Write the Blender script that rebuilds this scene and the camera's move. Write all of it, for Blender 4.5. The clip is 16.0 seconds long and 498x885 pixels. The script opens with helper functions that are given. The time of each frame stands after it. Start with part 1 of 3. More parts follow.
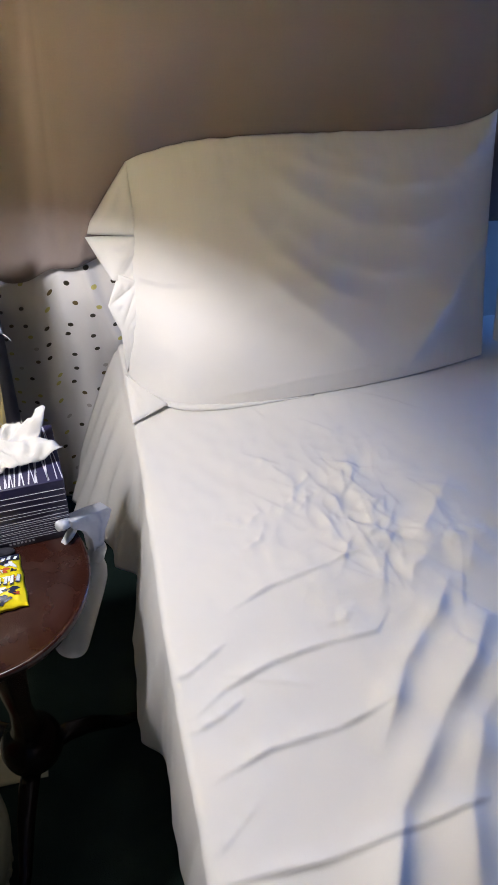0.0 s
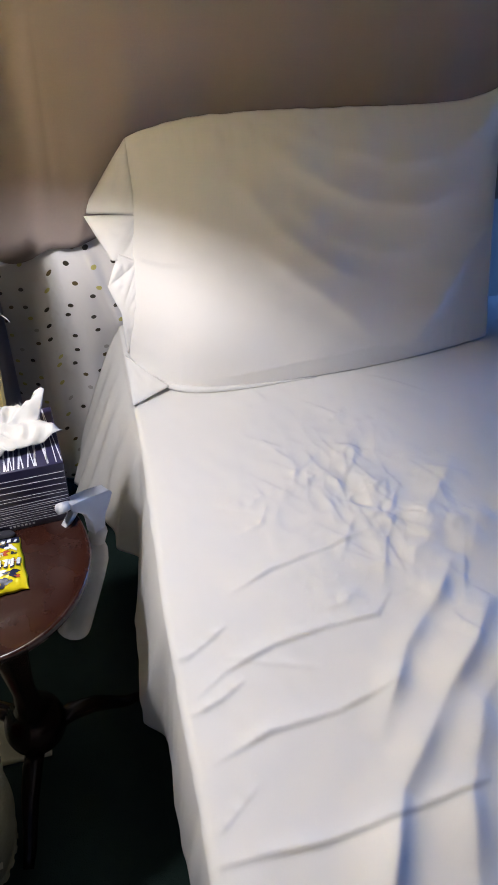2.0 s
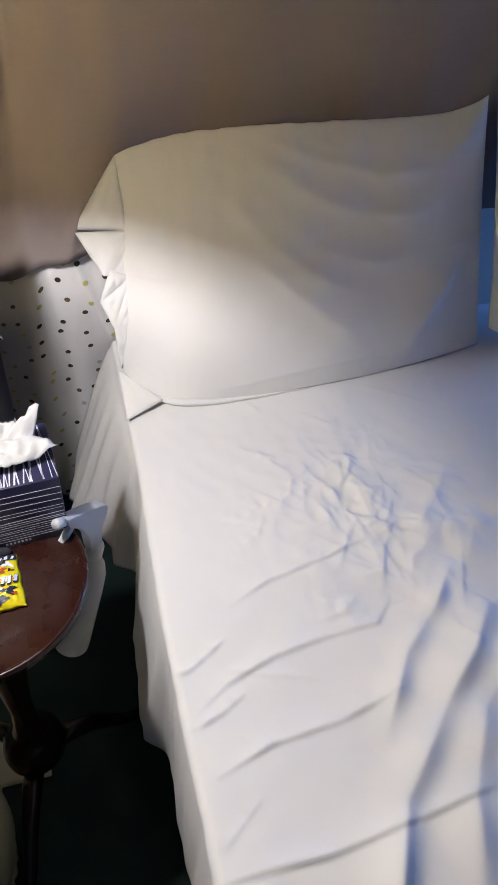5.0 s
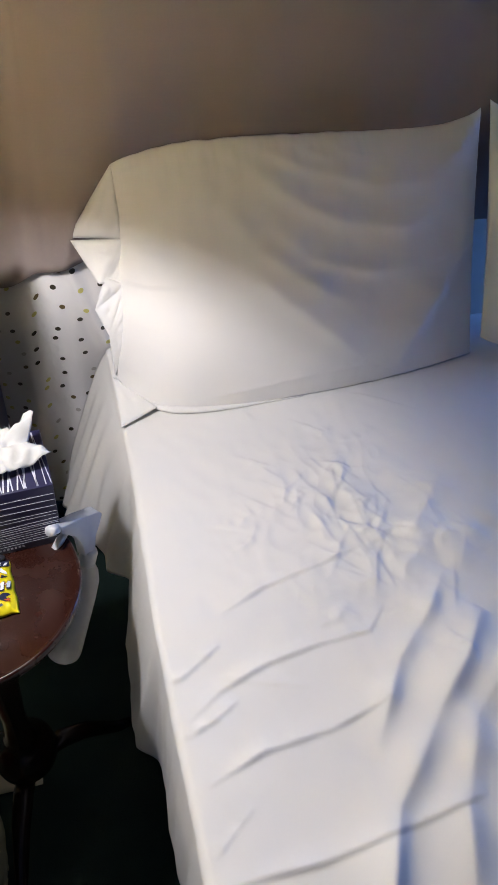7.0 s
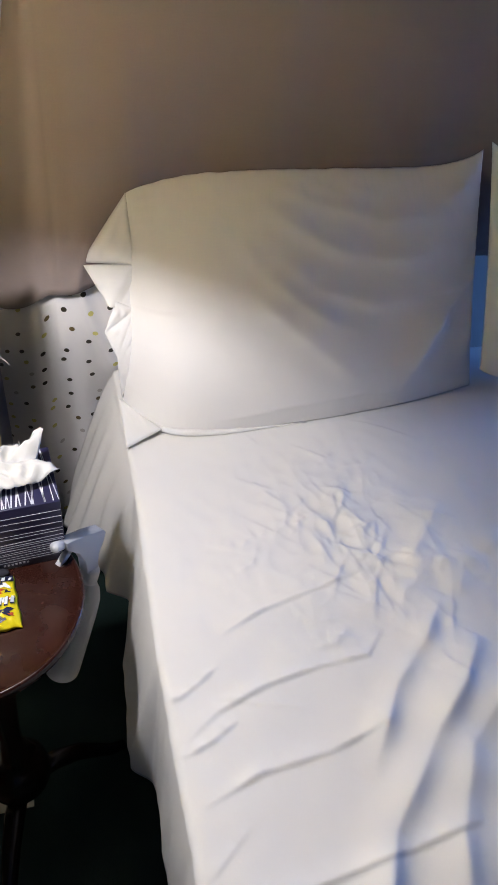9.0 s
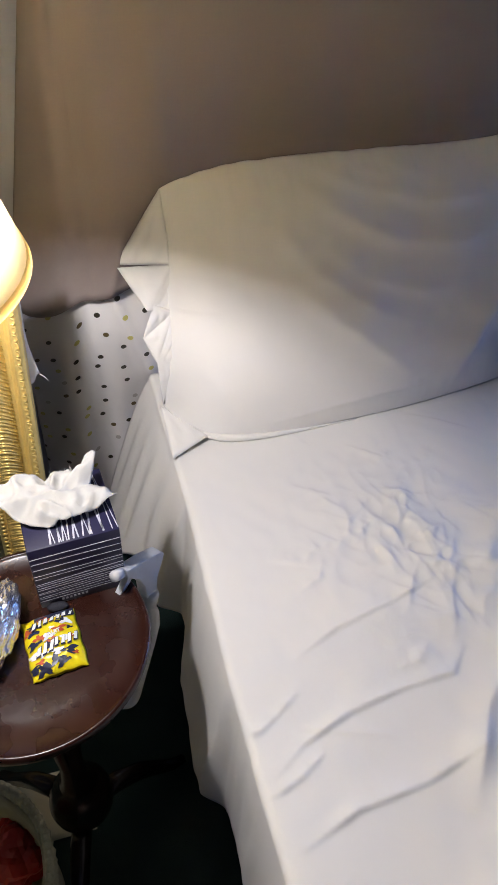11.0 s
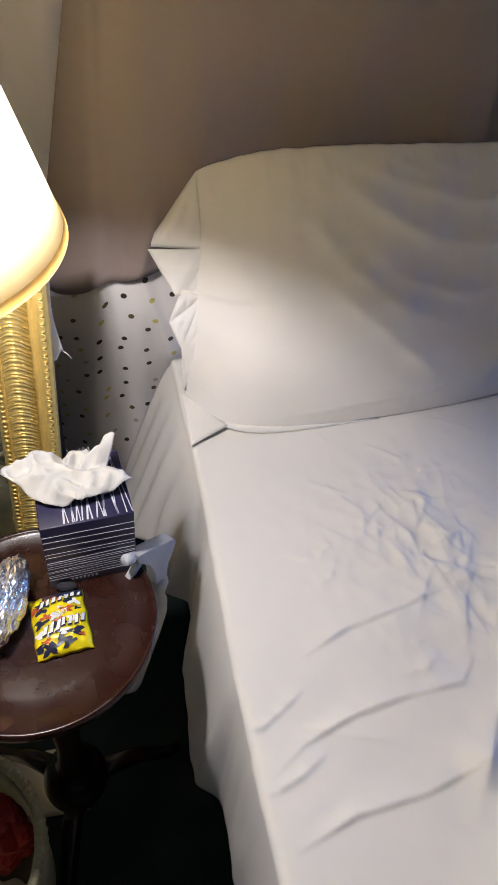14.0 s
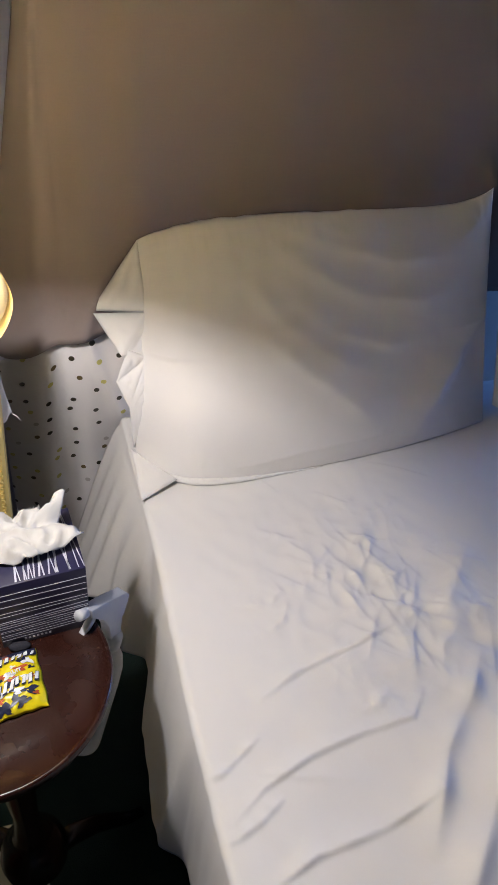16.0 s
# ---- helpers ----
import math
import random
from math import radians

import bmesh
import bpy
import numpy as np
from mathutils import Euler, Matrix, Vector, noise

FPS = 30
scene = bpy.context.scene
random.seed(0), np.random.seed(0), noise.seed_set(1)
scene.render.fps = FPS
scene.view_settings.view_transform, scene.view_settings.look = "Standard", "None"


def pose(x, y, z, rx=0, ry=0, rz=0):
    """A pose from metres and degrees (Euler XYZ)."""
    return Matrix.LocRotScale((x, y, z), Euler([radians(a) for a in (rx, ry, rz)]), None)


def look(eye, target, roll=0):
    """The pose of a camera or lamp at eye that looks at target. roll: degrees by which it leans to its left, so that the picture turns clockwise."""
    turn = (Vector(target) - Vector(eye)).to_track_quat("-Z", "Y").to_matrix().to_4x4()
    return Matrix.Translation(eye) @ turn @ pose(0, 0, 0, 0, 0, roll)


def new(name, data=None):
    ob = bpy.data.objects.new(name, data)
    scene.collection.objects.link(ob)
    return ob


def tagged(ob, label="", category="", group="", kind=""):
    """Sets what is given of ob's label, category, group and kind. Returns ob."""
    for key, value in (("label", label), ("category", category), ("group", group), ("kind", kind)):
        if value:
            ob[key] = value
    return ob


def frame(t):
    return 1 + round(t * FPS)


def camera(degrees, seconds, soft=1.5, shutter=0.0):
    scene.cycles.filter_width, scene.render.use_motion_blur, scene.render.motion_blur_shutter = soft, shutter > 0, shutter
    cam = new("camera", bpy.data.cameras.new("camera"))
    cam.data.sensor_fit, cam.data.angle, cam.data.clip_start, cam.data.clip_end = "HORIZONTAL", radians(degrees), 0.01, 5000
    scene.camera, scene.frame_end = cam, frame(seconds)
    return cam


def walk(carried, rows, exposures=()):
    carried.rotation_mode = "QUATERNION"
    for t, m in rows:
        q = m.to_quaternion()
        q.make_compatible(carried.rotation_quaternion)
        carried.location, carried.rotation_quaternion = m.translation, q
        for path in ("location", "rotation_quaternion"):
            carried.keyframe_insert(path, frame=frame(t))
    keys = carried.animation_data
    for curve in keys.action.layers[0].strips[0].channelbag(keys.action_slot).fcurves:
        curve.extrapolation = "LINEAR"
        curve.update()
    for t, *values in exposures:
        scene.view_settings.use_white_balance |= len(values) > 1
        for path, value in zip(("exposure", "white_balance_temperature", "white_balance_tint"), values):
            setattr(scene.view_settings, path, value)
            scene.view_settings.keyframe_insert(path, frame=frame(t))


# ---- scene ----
cam = camera(41.3, 16.0)

PATH = [
    (0, (0.071, -0.09, 1.474), (0.535, 1.295, 0.108), 6.3),
    (0.5, (0.076, -0.085, 1.472), (0.528, 1.286, 0.087), 5.5),
    (1, (0.077, -0.084, 1.473), (0.545, 1.29, 0.096), 6.5),
    (1.5, (0.077, -0.086, 1.472), (0.538, 1.286, 0.091), 5.7),
    (2, (0.078, -0.084, 1.47), (0.523, 1.265, 0.062), 6.1),
    (2.5, (0.084, -0.095, 1.469), (0.534, 1.251, 0.06), 5.3),
    (3, (0.073, -0.09, 1.472), (0.53, 1.263, 0.071), 5.6),
    (3.5, (0.07, -0.09, 1.467), (0.544, 1.266, 0.076), 5.7),
    (4, (0.071, -0.086, 1.469), (0.535, 1.275, 0.079), 5.2),
    (6.5, (0.076, -0.088, 1.467), (0.563, 1.298, 0.109), 5.8),
    (7, (0.073, -0.089, 1.472), (0.564, 1.293, 0.112), 6.0),
    (7.5, (0.07, -0.096, 1.472), (0.564, 1.31, 0.139), 6.2),
    (8, (0.064, -0.099, 1.476), (0.562, 1.317, 0.155), 6.6),
    (8.5, (0.055, -0.099, 1.478), (0.555, 1.325, 0.165), 7.7),
    (9, (0.056, -0.105, 1.478), (0.566, 1.331, 0.182), 7.5),
    (9.5, (0.055, -0.084, 1.465), (0.457, 1.237, 0.018), 6.7),
    (10, (0.034, -0.052, 1.459), (0.41, 1.344, 0.078), 1.5),
    (10.2, (0.021, -0.028, 1.465), (0.445, 1.381, 0.111), 1.0),
    (12.3, (0.002, 0.0, 1.457), (0.443, 1.415, 0.114), 6.4),
    (12.5, (0.002, 0.002, 1.453), (0.427, 1.407, 0.094), 6.6),
    (13, (-0.001, 0.003, 1.452), (0.431, 1.403, 0.091), 7.4),
    (13.5, (-0.002, 0.005, 1.453), (0.398, 1.417, 0.094), 6.3),
    (14, (-0.002, 0.004, 1.454), (0.431, 1.399, 0.088), 6.8),
    (14.5, (-0.004, -0.005, 1.454), (0.443, 1.383, 0.085), 7.0),
    (15, (0.002, -0.02, 1.461), (0.49, 1.375, 0.113), 6.7),
    (15.5, (0.0, -0.031, 1.465), (0.501, 1.402, 0.163), 6.9),
    (16, (0.003, -0.033, 1.474), (0.578, 1.439, 0.249), 6.8),
]
walk(cam, [(t, look(eye, target, roll)) for t, eye, target, roll in PATH],
     exposures=[(0, 0.0, 6200, 9), (9.8, 0.0, 6200, 9), (12.3, -0.25, 6500, 10), (16, -0.25, 6500, 10)])

# ---- world and light ----
LAMP = Vector((-0.184, 0.500, 0.68))
world = bpy.data.worlds.new("world")
scene.world = world
world.use_nodes = True
bg = world.node_tree.nodes["Background"]
bg.inputs[0].default_value = (0.25, 0.4, 0.9, 1)
bg.inputs[1].default_value = 0.05


def add_lamp(name, kind, m, energy, colour, **settings):
    data = bpy.data.lights.new(name, kind)
    data.energy, data.color = energy, colour
    for key, value in settings.items():
        setattr(data, key, value)
    ob = new(name, data)
    ob.matrix_world = m
    return ob


add_lamp("bulb_light", "POINT", Matrix.Translation((LAMP.x, LAMP.y, 1.326)), 29.0, (1.0, 0.955, 0.985), shadow_soft_size=0.03)
add_lamp("window_daylight", "AREA", look((2.54, 1.00, 1.10), (0.8, 0.20, 0.64)), 21.0, (0.13, 0.34, 1.0), shape="RECTANGLE", size=0.3, size_y=0.6)


# ---- materials ----
def material(name, colour, rough=0.6, metal=0.0, vary=0.12, scale=8.0, fine=180.0, bump=0.15, bump_dist=0.001, coords="Object", **inputs):
    """A surface with colour variation at two scales and fine relief."""
    m = bpy.data.materials.new(name)
    m.use_nodes = True
    nt = m.node_tree
    n, l = nt.nodes, nt.links
    b = n["Principled BSDF"]
    b.inputs["Roughness"].default_value, b.inputs["Metallic"].default_value = rough, metal
    for key, value in inputs.items():
        b.inputs[key.replace("_", " ")].default_value = value
    tc = n.new("ShaderNodeTexCoord")
    big, small = n.new("ShaderNodeTexNoise"), n.new("ShaderNodeTexNoise")
    for tex, s in ((big, scale), (small, fine)):
        tex.inputs["Scale"].default_value, tex.inputs["Detail"].default_value = s, 4
        l.new(tc.outputs[coords], tex.inputs["Vector"])
    mix = n.new("ShaderNodeMix")
    mix.data_type = "RGBA"
    mix.inputs[6].default_value = (*[c * (1 - vary) for c in colour], 1)
    mix.inputs[7].default_value = (*[min(1, c * (1 + vary)) for c in colour], 1)
    add = n.new("ShaderNodeMath")
    add.operation = "MULTIPLY_ADD"
    add.inputs[1].default_value, add.inputs[2].default_value = 0.35, 0.0
    l.new(small.outputs[0], add.inputs[0])
    two = n.new("ShaderNodeMath")
    two.operation = "MULTIPLY_ADD"
    two.inputs[1].default_value = 0.65
    l.new(big.outputs[0], two.inputs[0])
    l.new(add.outputs[0], two.inputs[2])
    l.new(two.outputs[0], mix.inputs[0])
    l.new(mix.outputs[2], b.inputs["Base Color"])
    if bump:
        bp = n.new("ShaderNodeBump")
        bp.inputs["Strength"].default_value, bp.inputs["Distance"].default_value = bump, bump_dist
        l.new(small.outputs[0], bp.inputs["Height"])
        l.new(bp.outputs[0], b.inputs["Normal"])
    return m


COTTON = material("white_cotton", (0.80, 0.78, 0.74), 0.85, vary=0.03, scale=5, fine=700, bump=0.12, bump_dist=0.0006)
PILLOW = material("pillow_cotton", (0.80, 0.78, 0.75), 0.85, vary=0.03, scale=6, fine=600, bump=0.12, bump_dist=0.0006)
TAUPE = material("taupe_fabric", (0.275, 0.222, 0.203), 0.9, vary=0.08, scale=4, fine=400, bump=0.2)
LILAC = material("grey_lilac_cloth", (0.52, 0.50, 0.53), 0.9, vary=0.06, scale=5, fine=300, bump=0.2)
WALL = material("wall_paint", (0.64, 0.58, 0.51), 0.8, vary=0.05, scale=3, fine=120, bump=0.1)
# the ceiling is out of view; its dark colour holds down bounced lamp light
CEILING = material("ceiling_low_bounce", (0.17, 0.14, 0.11), 0.9, vary=0.03, scale=3, fine=120)
CARPET = material("green_carpet", (0.016, 0.038, 0.030), 0.95, vary=0.4, scale=14, fine=500, bump=0.8, bump_dist=0.004)
MAHOGANY = material("mahogany", (0.030, 0.008, 0.0045), 0.20, vary=0.35, scale=14, fine=60, bump=0.0)
DARKWOOD = material("dark_wood", (0.018, 0.008, 0.006), 0.25, vary=0.3, scale=12, fine=80, bump=0.05)
NAVY = material("navy_card", (0.020, 0.018, 0.055), 0.4, vary=0.15, scale=20, fine=200, bump=0.02)
LINE = material("white_print", (0.55, 0.55, 0.62), 0.5, vary=0.05, bump=0.0)
TISSUE = material("white_tissue", (0.52, 0.51, 0.485), 0.95, vary=0.03, scale=30, fine=500, bump=0.1)
GOLD = material("gilt_wood", (0.82, 0.62, 0.22), 0.40, 0.5, vary=0.25, scale=40, fine=300, bump=0.25)
IVORY = material("ivory_ceramic", (0.75, 0.70, 0.58), 0.25, vary=0.05, scale=15, fine=100, bump=0.02)
BRASS = material("brass", (0.6, 0.42, 0.15), 0.3, 1.0, vary=0.15, scale=30, bump=0.02)
BASKET = material("seagrass_weave", (0.36, 0.34, 0.23), 0.9, vary=0.35, scale=25, fine=300, bump=0.6, bump_dist=0.002)
RED = material("red_wrapper", (0.35, 0.02, 0.02), 0.35, vary=0.2, scale=20, bump=0.1)
PAPER = material("cream_paper", (0.80, 0.74, 0.55), 0.8, vary=0.1, scale=12, bump=0.1)
YELLOW = material("yellow_wrapper", (0.86, 0.70, 0.01), 0.3, vary=0.12, scale=25, bump=0.05)
INK = material("dark_print", (0.02, 0.025, 0.06), 0.35, vary=0.2, scale=60, bump=0.0)
WHITEINK = material("white_letters", (0.88, 0.88, 0.86), 0.35, vary=0.03, bump=0.0)
ORANGE = material("orange_red_print", (0.55, 0.10, 0.03), 0.35, vary=0.2, scale=60, bump=0.0)
BLACKBIT = material("dark_grey_cloth", (0.03, 0.03, 0.04), 0.9, vary=0.3, scale=60, fine=500, bump=0.5)
FOIL = material("aluminium_foil", (0.93, 0.93, 0.94), 0.26, 0.9, vary=0.05, scale=60, fine=140, bump=0.3, bump_dist=0.003)
WHITEPAINT = material("white_gloss_paint", (0.75, 0.75, 0.73), 0.35, vary=0.04, bump=0.05)
FROST = material("frosted_plastic", (0.88, 0.88, 0.90), 0.45, vary=0.04, scale=20, bump=0.03, Transmission_Weight=0.65, IOR=1.2)
NOZZLE = material("white_plastic", (0.80, 0.80, 0.82), 0.35, vary=0.05, bump=0.02, Transmission_Weight=0.3, IOR=1.2)
MIRROR = material("mirror_silver", (0.88, 0.9, 0.88), 0.02, 1.0, vary=0.01, bump=0.0)
GLASS = material("window_glass", (0.9, 0.95, 1.0), 0.02, vary=0.01, bump=0.0, Transmission_Weight=1.0)


def shade_material(name, colour, share):
    m = material(name, colour, 0.8, vary=0.04, scale=10, fine=300, bump=0.1)
    nt = m.node_tree
    b, out = nt.nodes["Principled BSDF"], nt.nodes["Material Output"]
    tr = nt.nodes.new("ShaderNodeBsdfTranslucent")
    tr.inputs[0].default_value = (1.0, 0.90, 0.66, 1)
    mx = nt.nodes.new("ShaderNodeMixShader")
    mx.inputs[0].default_value = share
    nt.links.new(b.outputs[0], mx.inputs[1])
    nt.links.new(tr.outputs[0], mx.inputs[2])
    nt.links.new(mx.outputs[0], out.inputs[0])
    return m


SHADE = shade_material("lamp_shade_parchment", (0.90, 0.86, 0.74), 0.84)
TRIM = shade_material("gold_braid", (0.85, 0.66, 0.22), 0.6)


def dots_material():
    """White cloth with scattered gold and dark metallic dots."""
    m = material("dotted_cloth", (0.80, 0.77, 0.75), 0.85, vary=0.04, scale=6, fine=500, bump=0.15)
    nt = m.node_tree
    n, l = nt.nodes, nt.links
    b = n["Principled BSDF"]
    tc = n.new("ShaderNodeUVMap")
    v = n.new("ShaderNodeTexVoronoi")
    v.voronoi_dimensions = "2D"
    v.inputs["Scale"].default_value, v.inputs["Randomness"].default_value = 21.0, 0.62
    l.new(tc.outputs[0], v.inputs["Vector"])
    lt = n.new("ShaderNodeMath")
    lt.operation = "LESS_THAN"
    lt.inputs[1].default_value = 0.118
    l.new(v.outputs["Distance"], lt.inputs[0])
    sep = n.new("ShaderNodeSeparateColor")
    l.new(v.outputs["Color"], sep.inputs[0])
    ramp = n.new("ShaderNodeValToRGB")
    ramp.color_ramp.interpolation = "CONSTANT"
    e = ramp.color_ramp.elements
    e[0].position, e[0].color = 0.0, (0.040, 0.032, 0.018, 1)
    e[1].position, e[1].color = 0.36, (0.60, 0.54, 0.16, 1)
    x = e.new(0.68)
    x.color = (0.14, 0.10, 0.04, 1)
    x = e.new(0.84)
    x.color = (0.50, 0.46, 0.42, 1)
    l.new(sep.outputs[0], ramp.inputs[0])
    mix = n.new("ShaderNodeMix")
    mix.data_type = "RGBA"
    l.new(lt.outputs[0], mix.inputs[0])
    l.new(b.inputs["Base Color"].links[0].from_socket, mix.inputs[6])
    l.new(ramp.outputs[0], mix.inputs[7])
    l.new(mix.outputs[2], b.inputs["Base Color"])
    gloss = n.new("ShaderNodeMapRange")
    gloss.inputs[3].default_value, gloss.inputs[4].default_value = 0.85, 0.35
    l.new(lt.outputs[0], gloss.inputs[0])
    l.new(gloss.outputs[0], b.inputs["Roughness"])
    return m


DOTS = dots_material()




def worn_polish(m, low, high, scale):
    """Hazy patches in a polish: the gloss changes from place to place."""
    nt = m.node_tree
    tex, out = nt.nodes.new("ShaderNodeTexNoise"), nt.nodes.new("ShaderNodeMapRange")
    tex.inputs["Scale"].default_value, tex.inputs["Detail"].default_value = scale, 5
    out.inputs[1].default_value, out.inputs[2].default_value = 0.42, 0.66
    out.inputs[3].default_value, out.inputs[4].default_value = low, high
    tc = nt.nodes.new("ShaderNodeTexCoord")
    nt.links.new(tc.outputs["Object"], tex.inputs["Vector"])
    nt.links.new(tex.outputs[0], out.inputs[0])
    nt.links.new(out.outputs[0], nt.nodes["Principled BSDF"].inputs["Roughness"])


worn_polish(MAHOGANY, 0.23, 0.33, 22.0)

# ---- mesh helpers ----
def mesh_of(name, bm, mat, smooth=True):
    me = bpy.data.meshes.new(name)
    bm.normal_update()
    bm.to_mesh(me)
    bm.free()
    me.materials.append(mat)
    if smooth:
        me.polygons.foreach_set("use_smooth", [True] * len(me.polygons))
    return me


def part(name, bm, mat, parent=None, label="", smooth=True):
    ob = new(name, mesh_of(name, bm, mat, smooth))
    if parent is not None:
        ob.parent = parent
    return tagged(ob, label)


def thing(name, at, label, category, group="", turn=0.0):
    ob = new(name)
    ob.empty_display_size = 0.02
    ob.matrix_world = pose(*at, 0, 0, turn)
    return tagged(ob, label, category, group)


def solidify(ob, t, offset=-1.0):
    md = ob.modifiers.new("thickness", "SOLIDIFY")
    md.thickness, md.offset = t, offset
    return ob


def box(size, at=(0, 0, 0), bevel=0.0, bm=None, turn=None):
    bm = bm or bmesh.new()
    m = Matrix.Translation(at) @ (turn or Matrix.Identity(4)) @ Matrix.Diagonal((*size, 1))
    vs = bmesh.ops.create_cube(bm, size=1.0, matrix=m)["verts"]
    if bevel:
        es = list({e for v in vs for e in v.link_edges})
        bmesh.ops.bevel(bm, geom=es, offset=bevel, segments=2, affect="EDGES", profile=0.5)
    return bm


def lathe(profile, n=48, bm=None, at=(0, 0, 0)):
    """Turn a list of (radius, height) about the z axis."""
    bm = bm or bmesh.new()
    rings = []
    for r, z in profile:
        if r < 1e-5:
            rings.append([bm.verts.new((at[0], at[1], at[2] + z))])
        else:
            rings.append([bm.verts.new((at[0] + r * math.cos(2 * math.pi * i / n), at[1] + r * math.sin(2 * math.pi * i / n), at[2] + z)) for i in range(n)])
    for a, b in zip(rings, rings[1:]):
        for i in range(n):
            j = (i + 1) % n
            if len(a) == 1 and len(b) > 1:
                bm.faces.new((a[0], b[j], b[i]))
            elif len(b) == 1 and len(a) > 1:
                bm.faces.new((a[i], a[j], b[0]))
            elif len(a) > 1:
                bm.faces.new((a[i], a[j], b[j], b[i]))
    return bm


def tube(points, radii, n=12, bm=None):
    """A round bar along points."""
    bm = bm or bmesh.new()
    pts = [Vector(p) for p in points]
    rings = []
    for i, p in enumerate(pts):
        d = (pts[min(i + 1, len(pts) - 1)] - pts[max(i - 1, 0)]).normalized()
        a = d.orthogonal().normalized() if i == 0 else (prev - prev.dot(d) * d).normalized()
        prev = a
        b = d.cross(a)
        r = radii[i] if hasattr(radii, "__len__") else radii
        rings.append([bm.verts.new(p + r * (math.cos(2 * math.pi * k / n) * a + math.sin(2 * math.pi * k / n) * b)) for k in range(n)])
    for a, b in zip(rings, rings[1:]):
        for k in range(n):
            bm.faces.new((a[k], a[(k + 1) % n], b[(k + 1) % n], b[k]))
    bm.faces.new(rings[0][::-1])
    bm.faces.new(rings[-1])
    return bm


def sheet(us, vs, fn, uv=None):
    """A surface fn(u, v) -> point over the values us and vs, with uv(u, v) as its coordinates."""
    bm = bmesh.new()
    grid = [[bm.verts.new(fn(u, v)) for v in vs] for u in us]
    lay = bm.loops.layers.uv.new("UVMap") if uv else None
    for i in range(len(us) - 1):
        for j in range(len(vs) - 1):
            f = bm.faces.new((grid[i][j], grid[i + 1][j], grid[i + 1][j + 1], grid[i][j + 1]))
            if uv:
                for lp, (a, b) in zip(f.loops, ((i, j), (i + 1, j), (i + 1, j + 1), (i, j + 1))):
                    lp[lay].uv = uv(us[a], vs[b])
    return bm


def sm(a, b, x):
    t = min(1.0, max(0.0, (x - a) / (b - a)))
    return t * t * (3 - 2 * t)


def nz(x, y, z=0.0):
    return noise.noise(Vector((x, y, z)))


def lin(a, b, n):
    return [a + (b - a) * i / (n - 1) for i in range(n)]


# ---- the room ----
WX0, WX1, WY0, WY1, WZ = -1.9, 2.6, -2.6, 1.30, 2.45
tagged(part("floor", box((WX1 - WX0 + 0.4, WY1 - WY0 + 0.4, 0.1), ((WX0 + WX1) / 2, (WY0 + WY1) / 2, -0.05)), CARPET, smooth=False), "dark green carpet on the bedroom floor", "floor", kind="structure")
tagged(part("ceiling", box((WX1 - WX0 + 0.4, WY1 - WY0 + 0.4, 0.1), ((WX0 + WX1) / 2, (WY0 + WY1) / 2, WZ + 0.05)), CEILING, smooth=False), "plain unseen ceiling, darkened to cut bounced lamp light", "ceiling", kind="structure")
tagged(part("wall_north", box((WX1 - WX0 + 0.4, 0.1, WZ), ((WX0 + WX1) / 2, WY1 + 0.05, WZ / 2)), WALL, smooth=False), "plain painted wall behind the bed", "wall", kind="structure")
tagged(part("wall_south", box((WX1 - WX0 + 0.4, 0.1, WZ), ((WX0 + WX1) / 2, WY0 - 0.05, WZ / 2)), WALL, smooth=False), "plain painted wall", "wall", kind="structure")
tagged(part("wall_west", box((0.1, WY1 - WY0, WZ), (WX0 - 0.05, (WY0 + WY1) / 2, WZ / 2)), WALL, smooth=False), "plain painted wall", "wall", kind="structure")
# east wall with a window opening
oy0, oy1, oz0, oz1 = 0.79, 1.21, 0.75, 1.50
bm = bmesh.new()
box((0.1, oy0 - WY0, WZ), (WX1 + 0.05, (oy0 + WY0) / 2, WZ / 2), bm=bm)
box((0.1, WY1 - oy1, WZ), (WX1 + 0.05, (oy1 + WY1) / 2, WZ / 2), bm=bm)
box((0.1, oy1 - oy0, oz0), (WX1 + 0.05, (oy0 + oy1) / 2, oz0 / 2), bm=bm)
box((0.1, oy1 - oy0, WZ - oz1), (WX1 + 0.05, (oy0 + oy1) / 2, (WZ + oz1) / 2), bm=bm)
tagged(part("wall_east", bm, WALL, smooth=False), "plain painted wall with a window", "wall", kind="structure")
win = tagged(thing("window_1", (WX1 + 0.05, (oy0 + oy1) / 2, oz0), "white framed window letting in blue evening light", "window"), kind="structure")
h, w = oz1 - oz0, oy1 - oy0
bm = bmesh.new()
for y in (-w / 2 + 0.025, 0, w / 2 - 0.025):
    box((0.05, 0.05, h), (0, y, h / 2), bm=bm)
for z in (0.025, h / 2, h - 0.025):
    box((0.044, w, 0.05), (0, 0, z), bm=bm)
part("window_frame", bm, WHITEPAINT, win, smooth=False)
pane = part("pane", box((0.006, w, h), (0.03, 0, h / 2)), GLASS, win, smooth=False)
pane.visible_shadow = False

# hanging cloths on the wall behind the bed head


